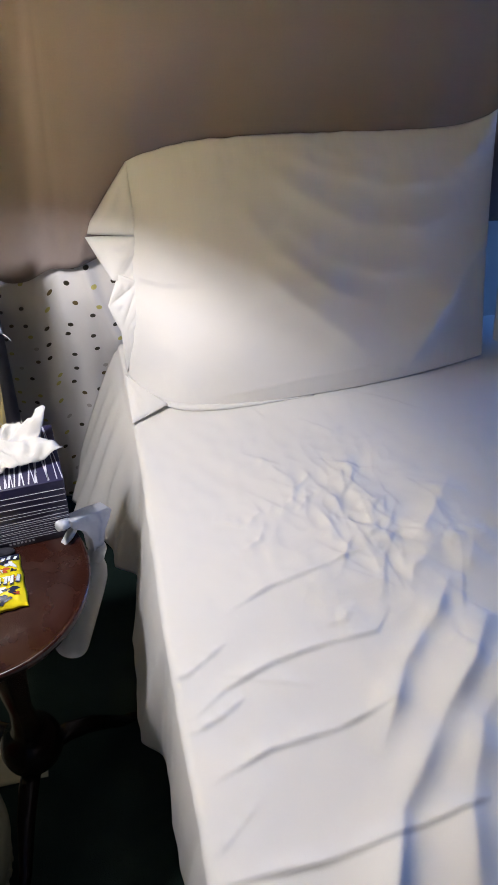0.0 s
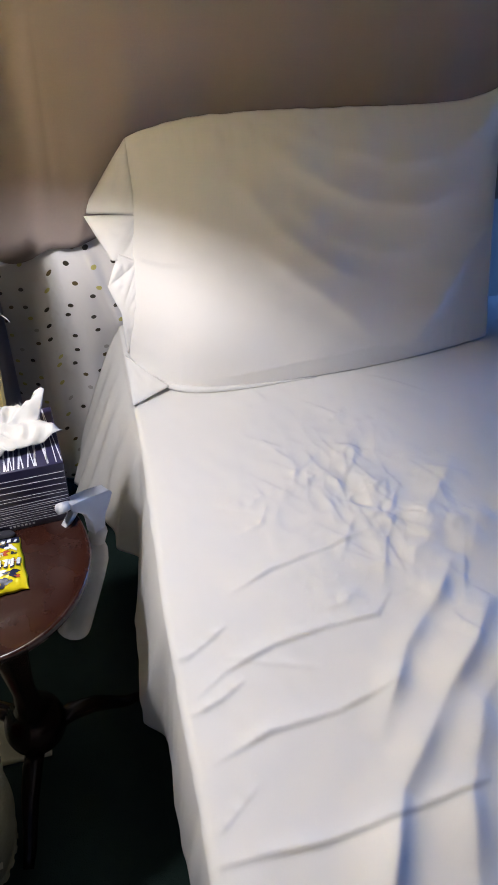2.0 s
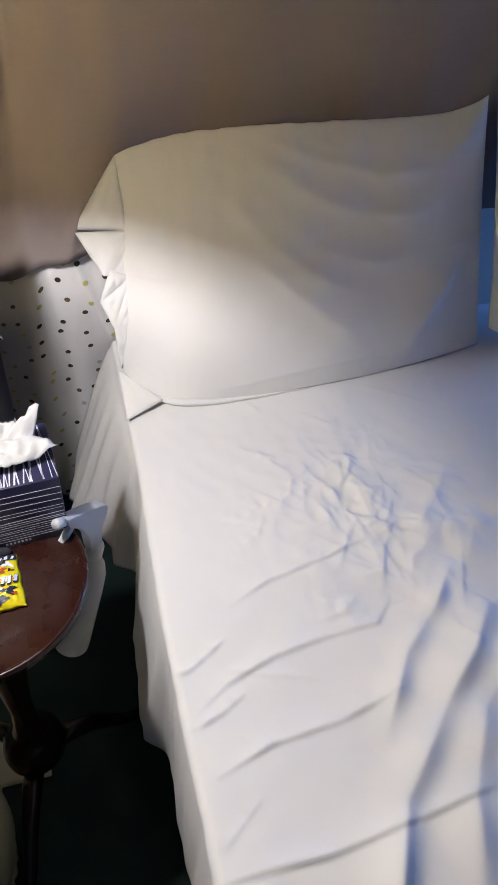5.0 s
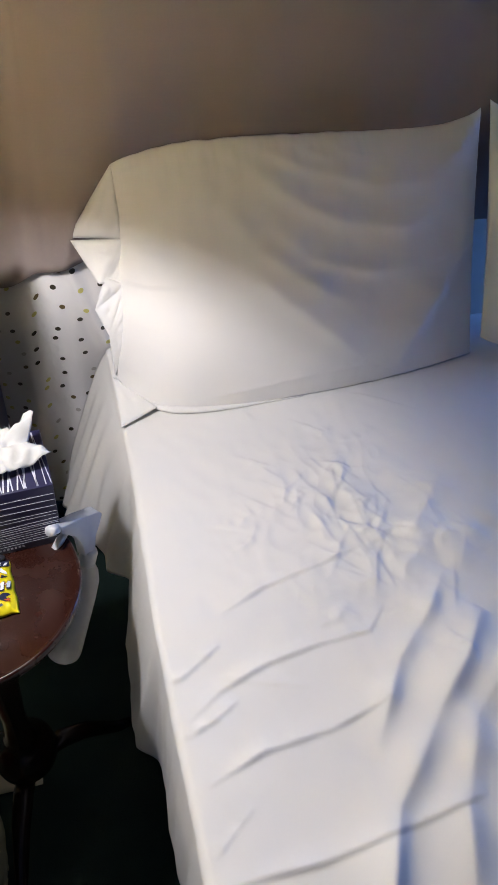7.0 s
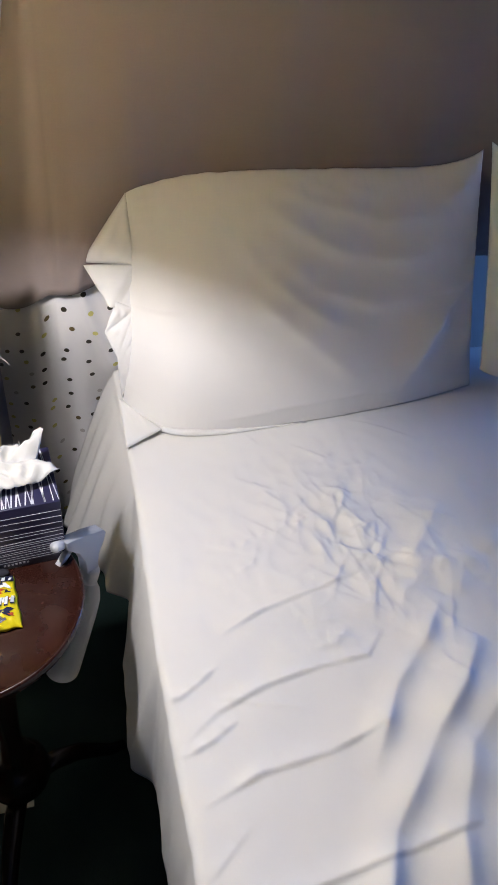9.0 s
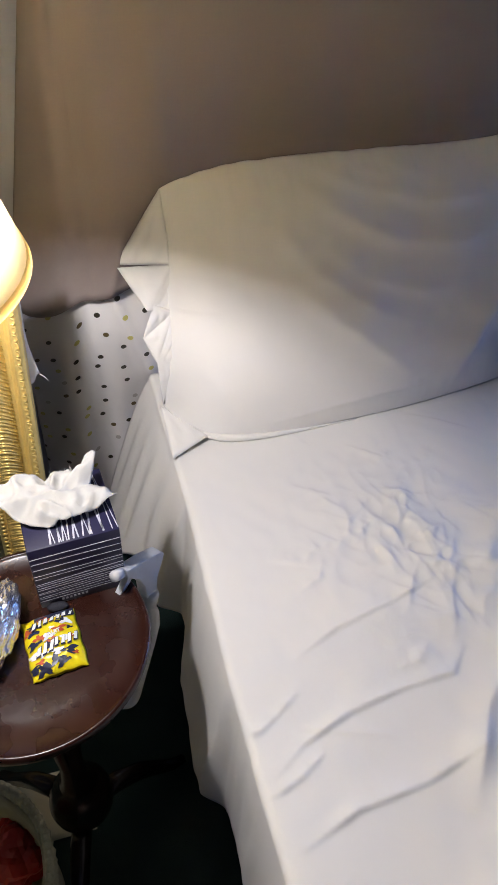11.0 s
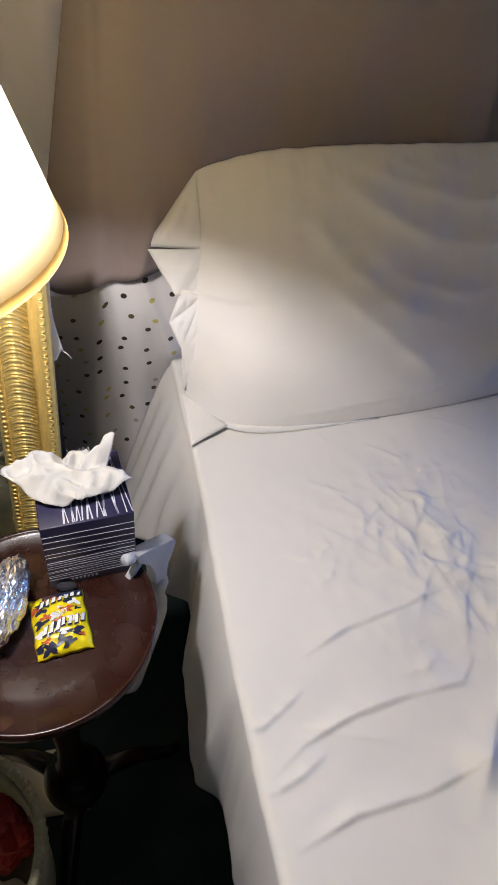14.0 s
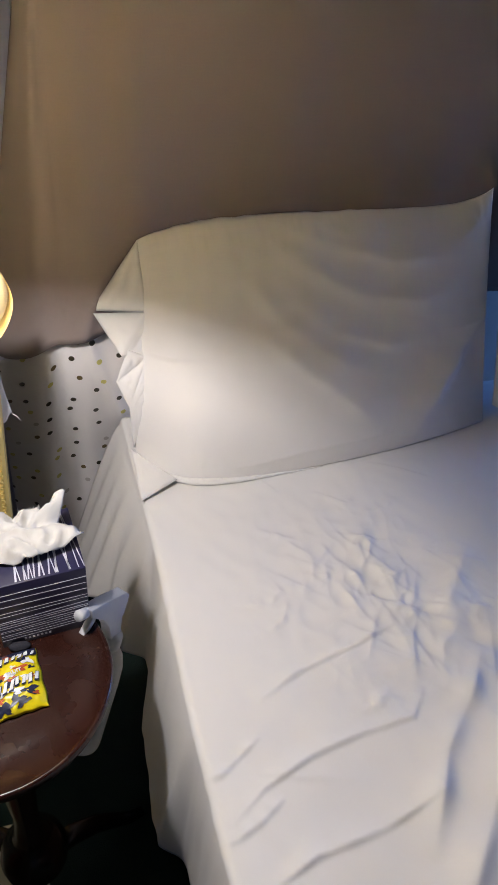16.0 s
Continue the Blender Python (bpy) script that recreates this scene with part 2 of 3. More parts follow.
def wall_cloth(x0, x1, z0, z1, front, back, hem=None, wave=0.006, seed=0.0, lean=0.0, pull=0.0, slack=0.0, bow=0.0, sink=0.0):
    """A cloth hung in front of the wall whose left side curves back to it."""
    us = lin(0, 0.34, 80) + lin(0.36, x1 - x0, 60)
    vs = lin(0, 1, 90)

    def fn(u, v):
        a = max(0.0, 1 - u / 0.14)
        top = z1 - sink * a
        low = z0 + (hem(x0 + u) if hem else 0)
        z = low + (top - low) * v
        y = front + (back - front) * a ** 2.4 + wave * (nz(u * 7, z * 1.6, seed) + 0.5 * nz(u * 17, z * 3, seed + 3)) * (1 - 0.5 * a) + wave * 0.9 * math.sin(u * 62 + 2 * nz(u * 4, z * 1.2, seed)) * math.exp(-((u - 0.10) / 0.11) ** 2)
        y -= bow * sm(0.45, 0.82, z) * sm(1.30, 0.90, z) * sm(0.34, 0.14, x0 + u) * (1 - a)
        # one pulled crease that runs down towards the pillow
        k = (x0 + u - 0.085) - 0.30 * (z - 0.86)
        y -= pull * math.exp(-((k / 0.012) ** 2)) * sm(0.84, 0.88, z) * sm(1.0, 0.93, z)
        k = (x0 + u - 0.105) + 0.30 * (z - 0.80)
        y -= slack * math.exp(-((k / 0.014) ** 2)) * sm(0.52, 0.62, z)
        return (x0 + u + lean * max(0.0, z - 0.82) * a, y, z)

    return sheet(us, vs, fn, lambda u, v: (u, v * (z1 - z0)))


def hem_line(x):
    return 0.030 * sm(0.05, 0.14, x) - 0.085 * sm(0.050, -0.078, x) + 0.002 * math.sin(x * 40)


cover = tagged(part("headboard_cover", wall_cloth(-0.084, 1.75, 0.842, 2.2, 1.125, 1.205, hem_line, 0.007, 2.0, 0.20, 0.010, 0.0, 0.070), TAUPE), "taupe cloth cover hanging over the bed head wall", "cloth", kind="structure")
solidify(cover, 0.006)
dots = tagged(part("dotted_curtain", wall_cloth(-0.092, 0.9, 0.12, 0.875, 1.158, 1.25, None, 0.008, 8.0, 0.0, 0.0, 0.008, 0.080, 0.17), DOTS), "white cloth with gold and black dots hanging below the cover", "curtain")
solidify(dots, 0.003)
us, vs = lin(-0.75, 0.02, 120), lin(0.02, 2.3, 30)
curtain = tagged(part("curtain", sheet(us, vs, lambda u, v: (u, 1.265 + 0.018 * math.sin(u * 42 + 0.8 * nz(u * 3, v * 0.7)) + 0.01 * nz(u * 9, v * 2, 5), v)), LILAC), "grey lilac curtain hanging in soft folds on the wall", "curtain")
solidify(curtain, 0.003)

# ---- bed ----
BZ, EX = 0.640, 0.148
bed = thing("bed", (1.0, 0.1, 0), "double bed with a white sheet over the mattress", "bed")
inv = bed.matrix_world.inverted()


def bed_part(name, bm, mat, label=""):
    ob = part(name, bm, mat, bed, label)
    ob.matrix_parent_inverse = inv
    return ob


bed_part("bed_base", box((1.62, 2.02, 0.26), (0.995, 0.06, 0.20), 0.02), BLACKBIT, "dark bed base")
bed_part("mattress", box((1.64, 2.06, 0.29), (0.985, 0.08, 0.478), 0.05), PILLOW, "thick white mattress")


def crease(pts, amp, near, far, taper=0.25):
    """A cloth fold along pts: steep on the side to its right hand, soft on the other."""
    p = np.array(pts, float)
    seg = np.linalg.norm(np.diff(p, axis=0), axis=1)
    total = seg.sum()

    def height(X, Y):
        best = np.full(X.shape, 1e9)
        out = np.zeros(X.shape)
        run = 0.0
        for a, b, s in zip(p, p[1:], seg):
            d = (b - a) / s
            k = np.clip((X - a[0]) * d[0] + (Y - a[1]) * d[1], 0, s)
            dx, dy = X - a[0] - k * d[0], Y - a[1] - k * d[1]
            dist = np.hypot(dx, dy)
            side = d[0] * dy - d[1] * dx
            t = (run + k) / total
            fade = np.clip(np.minimum(t, 1 - t) / taper, 0, 1) ** 0.7
            fade = fade * (0.85 + 0.35 * np.sin(t * 17 + amp * 9000) * np.sin(t * 7))
            val = amp * fade * np.exp(-((dist / np.where(side > 0, far, near)) ** 1.5))
            out = np.where(dist < best, val, out)
            best = np.minimum(best, dist)
            run += s
        return out

    return height


FOLDS = [
    crease([(0.234, 0.413), (0.308, 0.443), (0.407, 0.464), (0.490, 0.488)], 0.0046, 0.0026, 0.013),
    crease([(0.157, 0.269), (0.208, 0.301), (0.281, 0.324), (0.363, 0.336), (0.438, 0.339), (0.476, 0.377)], 0.0052, 0.0026, 0.014),
    crease([(0.165, 0.189), (0.243, 0.212), (0.335, 0.219), (0.431, 0.240)], 0.0046, 0.0026, 0.013),
    crease([(0.147, 0.085), (0.201, 0.084), (0.268, 0.081), (0.352, 0.087), (0.491, 0.100)], 0.0052, 0.0026, 0.014, 0.15),
    crease([(0.147, 0.322), (0.192, 0.348), (0.223, 0.367)], 0.0040, 0.0026, 0.010),
    crease([(0.149, 0.250), (0.194, 0.265), (0.230, 0.285)], 0.0038, 0.0026, 0.010),
    crease([(0.153, 0.111), (0.215, 0.157)], 0.0018, 0.0024, 0.008),
    crease([(0.375, 0.172), (0.415, 0.227), (0.460, 0.287), (0.531, 0.344), (0.60, 0.42)], 0.013, 0.014, 0.026),
    crease([(0.300, -0.06), (0.326, 0.023), (0.377, 0.111), (0.433, 0.162), (0.487, 0.214), (0.551, 0.265), (0.62, 0.34)], 0.020, 0.018, 0.034, 0.12),
    crease([(0.40, -0.06), (0.419, 0.0), (0.457, 0.092), (0.523, 0.187), (0.60, 0.24), (0.66, 0.27)], 0.017, 0.024, 0.036, 0.12),
    crease([(0.50, 0.02), (0.56, 0.12), (0.64, 0.19), (0.72, 0.25)], 0.016, 0.026, 0.036),
    crease([(0.560, 0.455), (0.580, 0.494), (0.613, 0.525), (0.695, 0.615)], 0.008, 0.020, 0.022),
    crease([(0.205, 0.322), (0.259, 0.302), (0.336, 0.279)], 0.0014, 0.003, 0.008),
    crease([(0.52, 0.42), (0.60, 0.47), (0.70, 0.49)], 0.007, 0.020, 0.022),
    crease([(0.60, 0.38), (0.66, 0.46), (0.78, 0.52)], 0.008, 0.022, 0.026),
]
rng = random.Random(4)
for i in range(64):
    cx, cy = 0.50 + rng.gauss(0, 0.095), 0.55 + rng.gauss(0, 0.105)
    a, length = rng.choice((0.5, 1.1, 2.2, 2.6)) + rng.gauss(0, 0.35), rng.uniform(0.06, 0.16)
    dx, dy = math.cos(a) * length / 2, math.sin(a) * length / 2
    k = rng.uniform(-0.012, 0.012)
    FOLDS.append(crease([(cx - dx, cy - dy), (cx + k, cy - k), (cx + dx, cy + dy)], rng.uniform(0.0016, 0.0040), rng.uniform(0.0035, 0.006), rng.uniform(0.009, 0.017), 0.5))


def flare(y):
    """How far the hanging side swings out from the bed's edge at its hem."""
    f = 0.010 + 0.030 * sm(0.365, 0.405, y) - 0.022 * sm(0.60, 0.68, y) + 0.045 * sm(0.715, 0.745, y) + 0.065 * sm(0.78, 0.98, y)
    return f


def hem_z(y):
    return 0.30 + 0.03 * sm(0.62, 0.70, y) + 0.03 * math.sin(y * 9) - 0.10 * sm(0.85, 1.0, y)


ys = lin(-0.90, -0.12, 30) + lin(-0.11, 0.86, 340) + lin(0.87, 1.10, 30)
drop, bend = lin(0, 1, 34), 7
xs = lin(0.010, 0.68, 260)[1:] + lin(0.69, 1.62, 50)
X, Y = np.meshgrid(np.array([EX + q for q in xs]), np.array(ys), indexing="ij")
ZT = sum(f(X, Y) for f in FOLDS)
crumpled = np.exp(-(((X - 0.51) / 0.17) ** 2) - ((Y - 0.54) / 0.18) ** 2)
ROUGHNESS = np.zeros(X.shape)
for i in range(X.shape[0]):
    for j in range(X.shape[1]):
        if crumpled[i, j] > 0.02:
            x, y = X[i, j], Y[i, j]
            wx, wy = x + 0.03 * nz(x * 9, y * 9, 1.0), y + 0.03 * nz(x * 9, y * 9, 4.0)
            a = 1 - abs(nz(wx * 14 + wy * 6, wy * 11 - wx * 5, 12.3)) * 2
            b = 1 - abs(nz(wx * 27 - wy * 12, wy * 24 + wx * 9, 17.7)) * 2
            ROUGHNESS[i, j] = 0.0042 * a + 0.0024 * b
ZT += crumpled * ROUGHNESS
X += (0.010 * np.array([sm(0.40, 0.75, y) for y in ys]))[None, :] * np.exp(-np.maximum(0, X - EX - 0.01) / 0.15)
ZT += 0.0022 * np.sin(X * 9 + Y * 3) * np.cos(Y * 7)
bm = bmesh.new()
rows = []
for i, s in enumerate(drop):
    col = []
    for y in ys:
        edge = EX - 0.004 + 0.010 * sm(0.40, 0.75, y) + 0.002 * nz(y * 9, 2.0) + 0.0012 * nz(y * 31, 5.0)
        hz = hem_z(y)
        out = flare(y) * s ** 0.8 + 0.010 * s * nz(y * 11, s * 1.5, 3.0) + 0.004 * s * nz(y * 30, s * 2, 9.0) + 0.009 * s * sm(0.72, 0.84, y) * math.sin(y * 80 + 3 * nz(y * 5, s))
        col.append(bm.verts.new((edge - 0.004 - out, y, hz + (BZ - 0.012 - hz) * (1 - s))))
    rows.append(col)
rows.reverse()
for k in range(1, bend + 1):
    a = math.pi / 2 * k / (bend + 0.4)
    col = []
    for j, y in enumerate(ys):
        edge = EX - 0.004 + 0.010 * sm(0.40, 0.75, y) + 0.002 * nz(y * 9, 2.0) + 0.0012 * nz(y * 31, 5.0)
        lift = ZT[0][j] * (k / bend) ** 2
        col.append(bm.verts.new((edge - 0.004 + 0.014 * (1 - math.cos(a)), y, BZ - 0.012 + 0.012 * math.sin(a) + lift)))
    rows.append(col)
for i in range(len(xs)):
    rows.append([bm.verts.new((X[i][j], Y[i][j], BZ + ZT[i][j] + 0.0015 * nz(X[i][j] * 14, Y[i][j] * 14) + 0.0009 * nz(X[i][j] * 38, Y[i][j] * 30, 5.0))) for j in range(len(ys))])
for a, b in zip(rows, rows[1:]):
    for j in range(len(ys) - 1):
        bm.faces.new((a[j], b[j], b[j + 1], a[j + 1]))
sheet_ob = part("bed_sheet", bm, COTTON)
tagged(sheet_ob, "crumpled white cotton sheet draped over the bed", "bed sheet")
solidify(sheet_ob, 0.002)


# ---- pillows ----
def pillow(low, high, bulge, back, seed, folds):
    """A stuffed case between a lower and an upper seam, each a function of 0..1 across."""
    across = (low(0.9) - low(0.2)).normalized()
    out = across.cross((high(0.5) - low(0.5)).normalized()).normalized()
    us = [math.sin(math.pi / 2 * t) * 0.45 + t * 0.55 for t in lin(-1, 1, 170)]
    vs = [math.sin(math.pi / 2 * t) * 0.45 + t * 0.55 for t in lin(-1, 1, 120)]
    U, V = np.meshgrid(np.array(us), np.array(vs), indexing="ij")
    W = sum(f(U, V) for f in folds)
    where = {(u, v): W[i, j] for i, u in enumerate(us) for j, v in enumerate(vs)}

    def base(u, v):
        a, b = (u + 1) / 2, (v + 1) / 2
        p = low(a) * (1 - b) + high(a) * b
        p -= across * (0.006 * (1 - v * v) * u)
        return p

    def swell(u, v):
        return max(0.0, (1 - abs(u) ** 4.5) * (1 - abs(v) ** (2.0 if v < 0 else 3.0))) ** (0.85 if v < 0 else 0.66)

    def front(u, v):
        s = swell(u, v)
        w = where[u, v] * s ** 0.4 + 0.004 * nz(u * 2.2 + seed, v * 2.2) * s + 0.0013 * nz(u * 9 + v * 4, v * 8 - u * 3, seed) * s
        # short gathers that run in from the seams
        w += 0.0016 * nz(u * 34, v * 4, seed) * s ** 0.3 * sm(0.65, 0.97, abs(v)) + 0.0014 * nz(u * 4, v * 26, seed) * s ** 0.3 * sm(0.8, 0.98, abs(u))
        return base(u, v) + out * (bulge * s + w)

    def rear(u, v):
        return base(u, v) - out * back * swell(u, v)

    bm = sheet(us, vs, front)
    bm2 = sheet(us, vs, rear)
    me = bpy.data.meshes.new("rear")
    bmesh.ops.reverse_faces(bm2, faces=bm2.faces[:])
    bm2.to_mesh(me)
    bm2.free()
    bm.from_mesh(me)
    bpy.data.meshes.remove(me)
    bmesh.ops.remove_doubles(bm, verts=bm.verts[:], dist=0.0002)
    return bm


def pillow_fold(pts, amp, right, left, taper=0.4):
    return crease(pts, amp, right, left, taper)


pf = [
    pillow_fold([(-0.44, 0.93), (-0.19, 0.62), (0.12, 0.38), (0.49, 0.30), (0.80, 0.42)], 0.0130, 0.07, 0.13),
    pillow_fold([(-0.35, 0.97), (-0.04, 0.76), (0.33, 0.62), (0.80, 0.62)], 0.0110, 0.06, 0.11),
    pillow_fold([(-0.52, 0.60), (-0.30, 0.20), (0.0, -0.12), (0.30, -0.28)], 0.0125, 0.06, 0.13),
    pillow_fold([(-0.44, 0.18), (-0.25, -0.10), (0.02, -0.42), (0.24, -0.72)], 0.0130, 0.06, 0.15),
    pillow_fold([(-0.28, 0.42), (-0.06, 0.14), (0.26, -0.02), (0.6, -0.02)], 0.0090, 0.05, 0.10),
    pillow_fold([(0.46, -0.90), (0.58, -0.52), (0.75, -0.16), (0.97, 0.08)], 0.0190, 0.060, 0.14, 0.25),
    pillow_fold([(0.66, 0.66), (0.86, 0.80), (0.99, 0.96)], 0.0100, 0.12, 0.08, 0.5),
    pillow_fold([(-0.70, -0.92), (-0.20, -0.83), (0.24, -0.80), (0.46, -0.88)], 0.0060, 0.05, 0.05),
    pillow_fold([(0.10, 0.97), (0.18, 0.86), (0.34, 0.80)], 0.0034, 0.03, 0.04),
    pillow_fold([(-0.12, 0.98), (-0.02, 0.88), (0.14, 0.80)], 0.0034, 0.03, 0.04),
    pillow_fold([(-0.92, -0.35), (-0.78, -0.60), (-0.70, -0.85)], 0.0030, 0.05, 0.06),
    pillow_fold([(-0.95, 0.30), (-0.86, -0.05), (-0.92, -0.40)], 0.0030, 0.05, 0.06),
]


def seam_low(a):
    return Vector((0.157 + 0.786 * a, 0.856 + 0.100 * math.exp(-a / 0.06) + 0.088 * a ** 2.6, 0.643 + 0.026 * math.exp(-a / 0.06) + 0.002 * a + 0.0012 * nz(a * 14, 1.0)))


def seam_high(a):
    return Vector((0.180 + 0.676 * a, 1.045, 1.044 + 0.040 * (1 - math.exp(-a / 0.12)) + 0.012 * a + 0.034 * math.exp(-(1 - a) / 0.07) + 0.0028 * nz(a * 22, 3.0)))


one = thing("pillow", (0.53, 0.95, BZ), "plump white pillow leaning on the bed head", "pillow", "pillows on the bed")
one_inv = one.matrix_world.inverted()
b1 = part("pillow_body", pillow(seam_low, seam_high, 0.042, 0.035, 1.0, pf), PILLOW, one)
b1.matrix_parent_inverse = one_inv


def cloth_patch(bm, p, q, r, puff, seed, n=18):
    """A loose three-cornered piece of cloth between p, q and r, puffed by a vector."""
    g = {}
    for i in range(n + 1):
        for j in range(n + 1 - i):
            s, t = i / n, j / n
            w = 27 * s * t * (1 - s - t)
            x = p * (1 - s - t) + q * s + r * t + puff * w * (0.8 + 0.9 * nz(s * 4, t * 4, seed))
            g[i, j] = bm.verts.new(x)
    for i in range(n):
        for j in range(n - i):
            bm.faces.new((g[i, j], g[i + 1, j], g[i, j + 1]))
            if i + j < n - 1:
                bm.faces.new((g[i + 1, j], g[i + 1, j + 1], g[i, j + 1]))


def flap():
    """The open end of the case, folded back on itself beside the pillow."""
    a, b, d = Vector((0.180, 1.043, 1.045)), Vector((0.100, 1.046, 0.918)), Vector((0.190, 1.006, 0.930))
    e, f = Vector((0.141, 0.985, 0.858)), Vector((0.188, 0.990, 0.850))
    r, k, c = Vector((0.130, 0.980, 0.808)), Vector((0.150, 0.962, 0.762)), Vector((0.156, 0.957, 0.672))
    g = Vector((0.186, 0.968, 0.760))
    bm = bmesh.new()
    cloth_patch(bm, a, b, d, Vector((-0.006, -0.010, 0.0)), 2.0)
    cloth_patch(bm, b + Vector((0.002, -0.006, -0.003)), e, d, Vector((-0.004, -0.008, 0.0)), 5.0)
    cloth_patch(bm, e, f, d, Vector((0.004, 0.006, 0.0)), 8.0)
    cloth_patch(bm, e + Vector((0.012, 0.004, 0.01)), r, f, Vector((-0.002, -0.006, 0.0)), 3.0)
    cloth_patch(bm, r, k, f, Vector((0.0, -0.005, 0.0)), 4.0)
    cloth_patch(bm, k, g, f, Vector((0.0, -0.004, 0.0)), 6.0)
    cloth_patch(bm, k, c, g, Vector((-0.004, -0.004, 0.0)), 7.0)
    bmesh.ops.remove_doubles(bm, verts=bm.verts[:], dist=0.0003)
    bmesh.ops.recalc_face_normals(bm, faces=bm.faces[:])
    return bm


fl = part("pillowcase_flap", flap(), PILLOW, one, "loose open end of the white pillowcase")
fl.matrix_parent_inverse = one_inv
solidify(fl, 0.003, 0)
# the rolled hem along the lower seam, and the corner of the case tucked over the mattress edge
hem_path = [seam_low(a) + Vector((-0.002, -0.002, 0.000)) for a in lin(0.0, 0.46, 26)]
hem = part("pillowcase_hem", tube(hem_path, [0.0012 + 0.0062 * sm(0.0, 0.30, t) * sm(1.0, 0.25, t) for t in lin(0, 1, 26)], 14), PILLOW, one)
hem.matrix_parent_inverse = one_inv
bm = bmesh.new()
cloth_patch(bm, Vector((0.150, 0.958, 0.668)), Vector((0.150, 0.834, 0.646)), Vector((0.222, 0.872, 0.652)), Vector((-0.001, -0.001, 0.005)), 2.0)
tuck = part("pillowcase_corner", bm, PILLOW, one)
tuck.matrix_parent_inverse = one_inv
solidify(tuck, 0.003, 0)


def second_low(a):
    return Vector((0.968 + 0.70 * a, 0.930 + 0.03 * math.exp(-a / 0.06), 0.655 + 0.02 * math.exp(-a / 0.06)))


def second_high(a):
    return Vector((0.880 + 0.75 * a, 1.060, 1.110 + 0.03 * math.exp(-a / 0.07)))


two = thing("pillow", (1.3, 1.0, BZ), "white pillow leaning on the bed head in bluish shade", "pillow", "pillows on the bed")
b2 = part("pillow_body", pillow(second_low, second_high, 0.07, 0.05, 7.0, pf[:3]), PILLOW, two)
b2.matrix_parent_inverse = two.matrix_world.inverted()

# ---- side table ----
TX, TY, TZ, TR = -0.102, 0.502, 0.680, 0.1535
table = thing("side_table", (TX, TY, 0), "small round mahogany pedestal table with a raised rim", "side table")
part("tabletop", lathe([(0, -0.022), (TR - 0.03, -0.022), (TR - 0.012, -0.018), (TR - 0.002, -0.012), (TR, -0.004), (TR - 0.001, 0.003), (TR - 0.004, 0.005), (TR - 0.007, 0.003), (TR - 0.010, 0.0), (TR - 0.05, 0.0), (0, 0.0)], 96, at=(0, 0, TZ)), MAHOGANY, table)
part("pedestal", lathe([(0, 0.075), (0.03, 0.075), (0.036, 0.09), (0.045, 0.105), (0.056, 0.13), (0.058, 0.15), (0.054, 0.175), (0.040, 0.198), (0.026, 0.21), (0.030, 0.22), (0.024, 0.235), (0.020, 0.30), (0.026, 0.40), (0.031, 0.46), (0.024, 0.52), (0.020, 0.57), (0.032, 0.60), (0.05, 0.645), (0.06, 0.659), (0, 0.659)], 40), DARKWOOD, table, "dark turned pedestal with a ball")
leg_path = [(0.03, 0, 0.11), (0.07, 0, 0.115), (0.115, 0, 0.095), (0.155, 0, 0.055), (0.185, 0, 0.022), (0.215, 0, 0.012)]
leg = part("leg", tube(leg_path, [0.018, 0.019, 0.017, 0.014, 0.012, 0.010], 12), DARKWOOD, table)
leg.matrix_local = pose(0, 0, 0, 0, 0, 20)
for a in (140, 260):
    o = new("leg", leg.data)
    o.parent = table
    o.matrix_local = pose(0, 0, 0, 0, 0, a)

# ---- things on the table ----
BW, BD, BH, BYAW = 0.117, 0.117, 0.121, 6.0
tissue = thing("tissue_box", (-0.0863, 0.5503, TZ), "navy tissue box with thin white line pattern and tissue pulled out", "tissue box", turn=BYAW)
part("carton", box((BW, BD, BH), (BW / 2, BD / 2, BH / 2), 0.0012), NAVY, tissue)
rng = random.Random(9)
for z in (0.012, 0.017, 0.022, 0.027, 0.031, 0.036, 0.041, 0.045, 0.050, 0.060, 0.066, 0.078, 0.090, 0.101):
    t = rng.uniform(-0.028, 0.05)
    part("printed_line", box((BW * 0.985, 0.0006, rng.choice((0.0004, 0.0006, 0.0009))), (BW / 2, -0.0002, z + 0.003), turn=pose(0, 0, 0, 0, -math.degrees(t) * 0.7, 0)), LINE, tissue, smooth=False)
x = 0.030
while x < BW - 0.004:
    part("printed_line", box((rng.choice((0.0012, 0.0018, 0.0024)), BD * 0.95, 0.0005), (x, BD / 2, BH + 0.0002), turn=pose(0, 0, 0, 0, 0, rng.uniform(-7, 7))), LINE, tissue, smooth=False)
    x += rng.choice((0.004, 0.006, 0.008))
bm = bmesh.new()
for x in lin(0.030, 0.062, 7):
    box((0.0030, 0.0005, 0.0035), (x, -0.0003, 0.009), bm=bm)
tagged(part("print", bm, LINE, tissue, smooth=False), kind="stuff")


RIM = [(0, 0.058, 0.010), (12, 0.048, 0.008), (30, 0.073, 0.050), (44, 0.044, 0.020), (62, 0.040, 0.016), (82, 0.036, 0.022), (105, 0.036, 0.012), (128, 0.050, 0.026), (150, 0.062, 0.030), (170, 0.090, 0.026), (182, 0.066, 0.012), (205, 0.052, 0.004), (235, 0.040, 0.002), (262, 0.036, 0.003), (300, 0.040, 0.002), (325, 0.052, 0.005), (344, 0.078, 0.015), (360, 0.058, 0.010)]


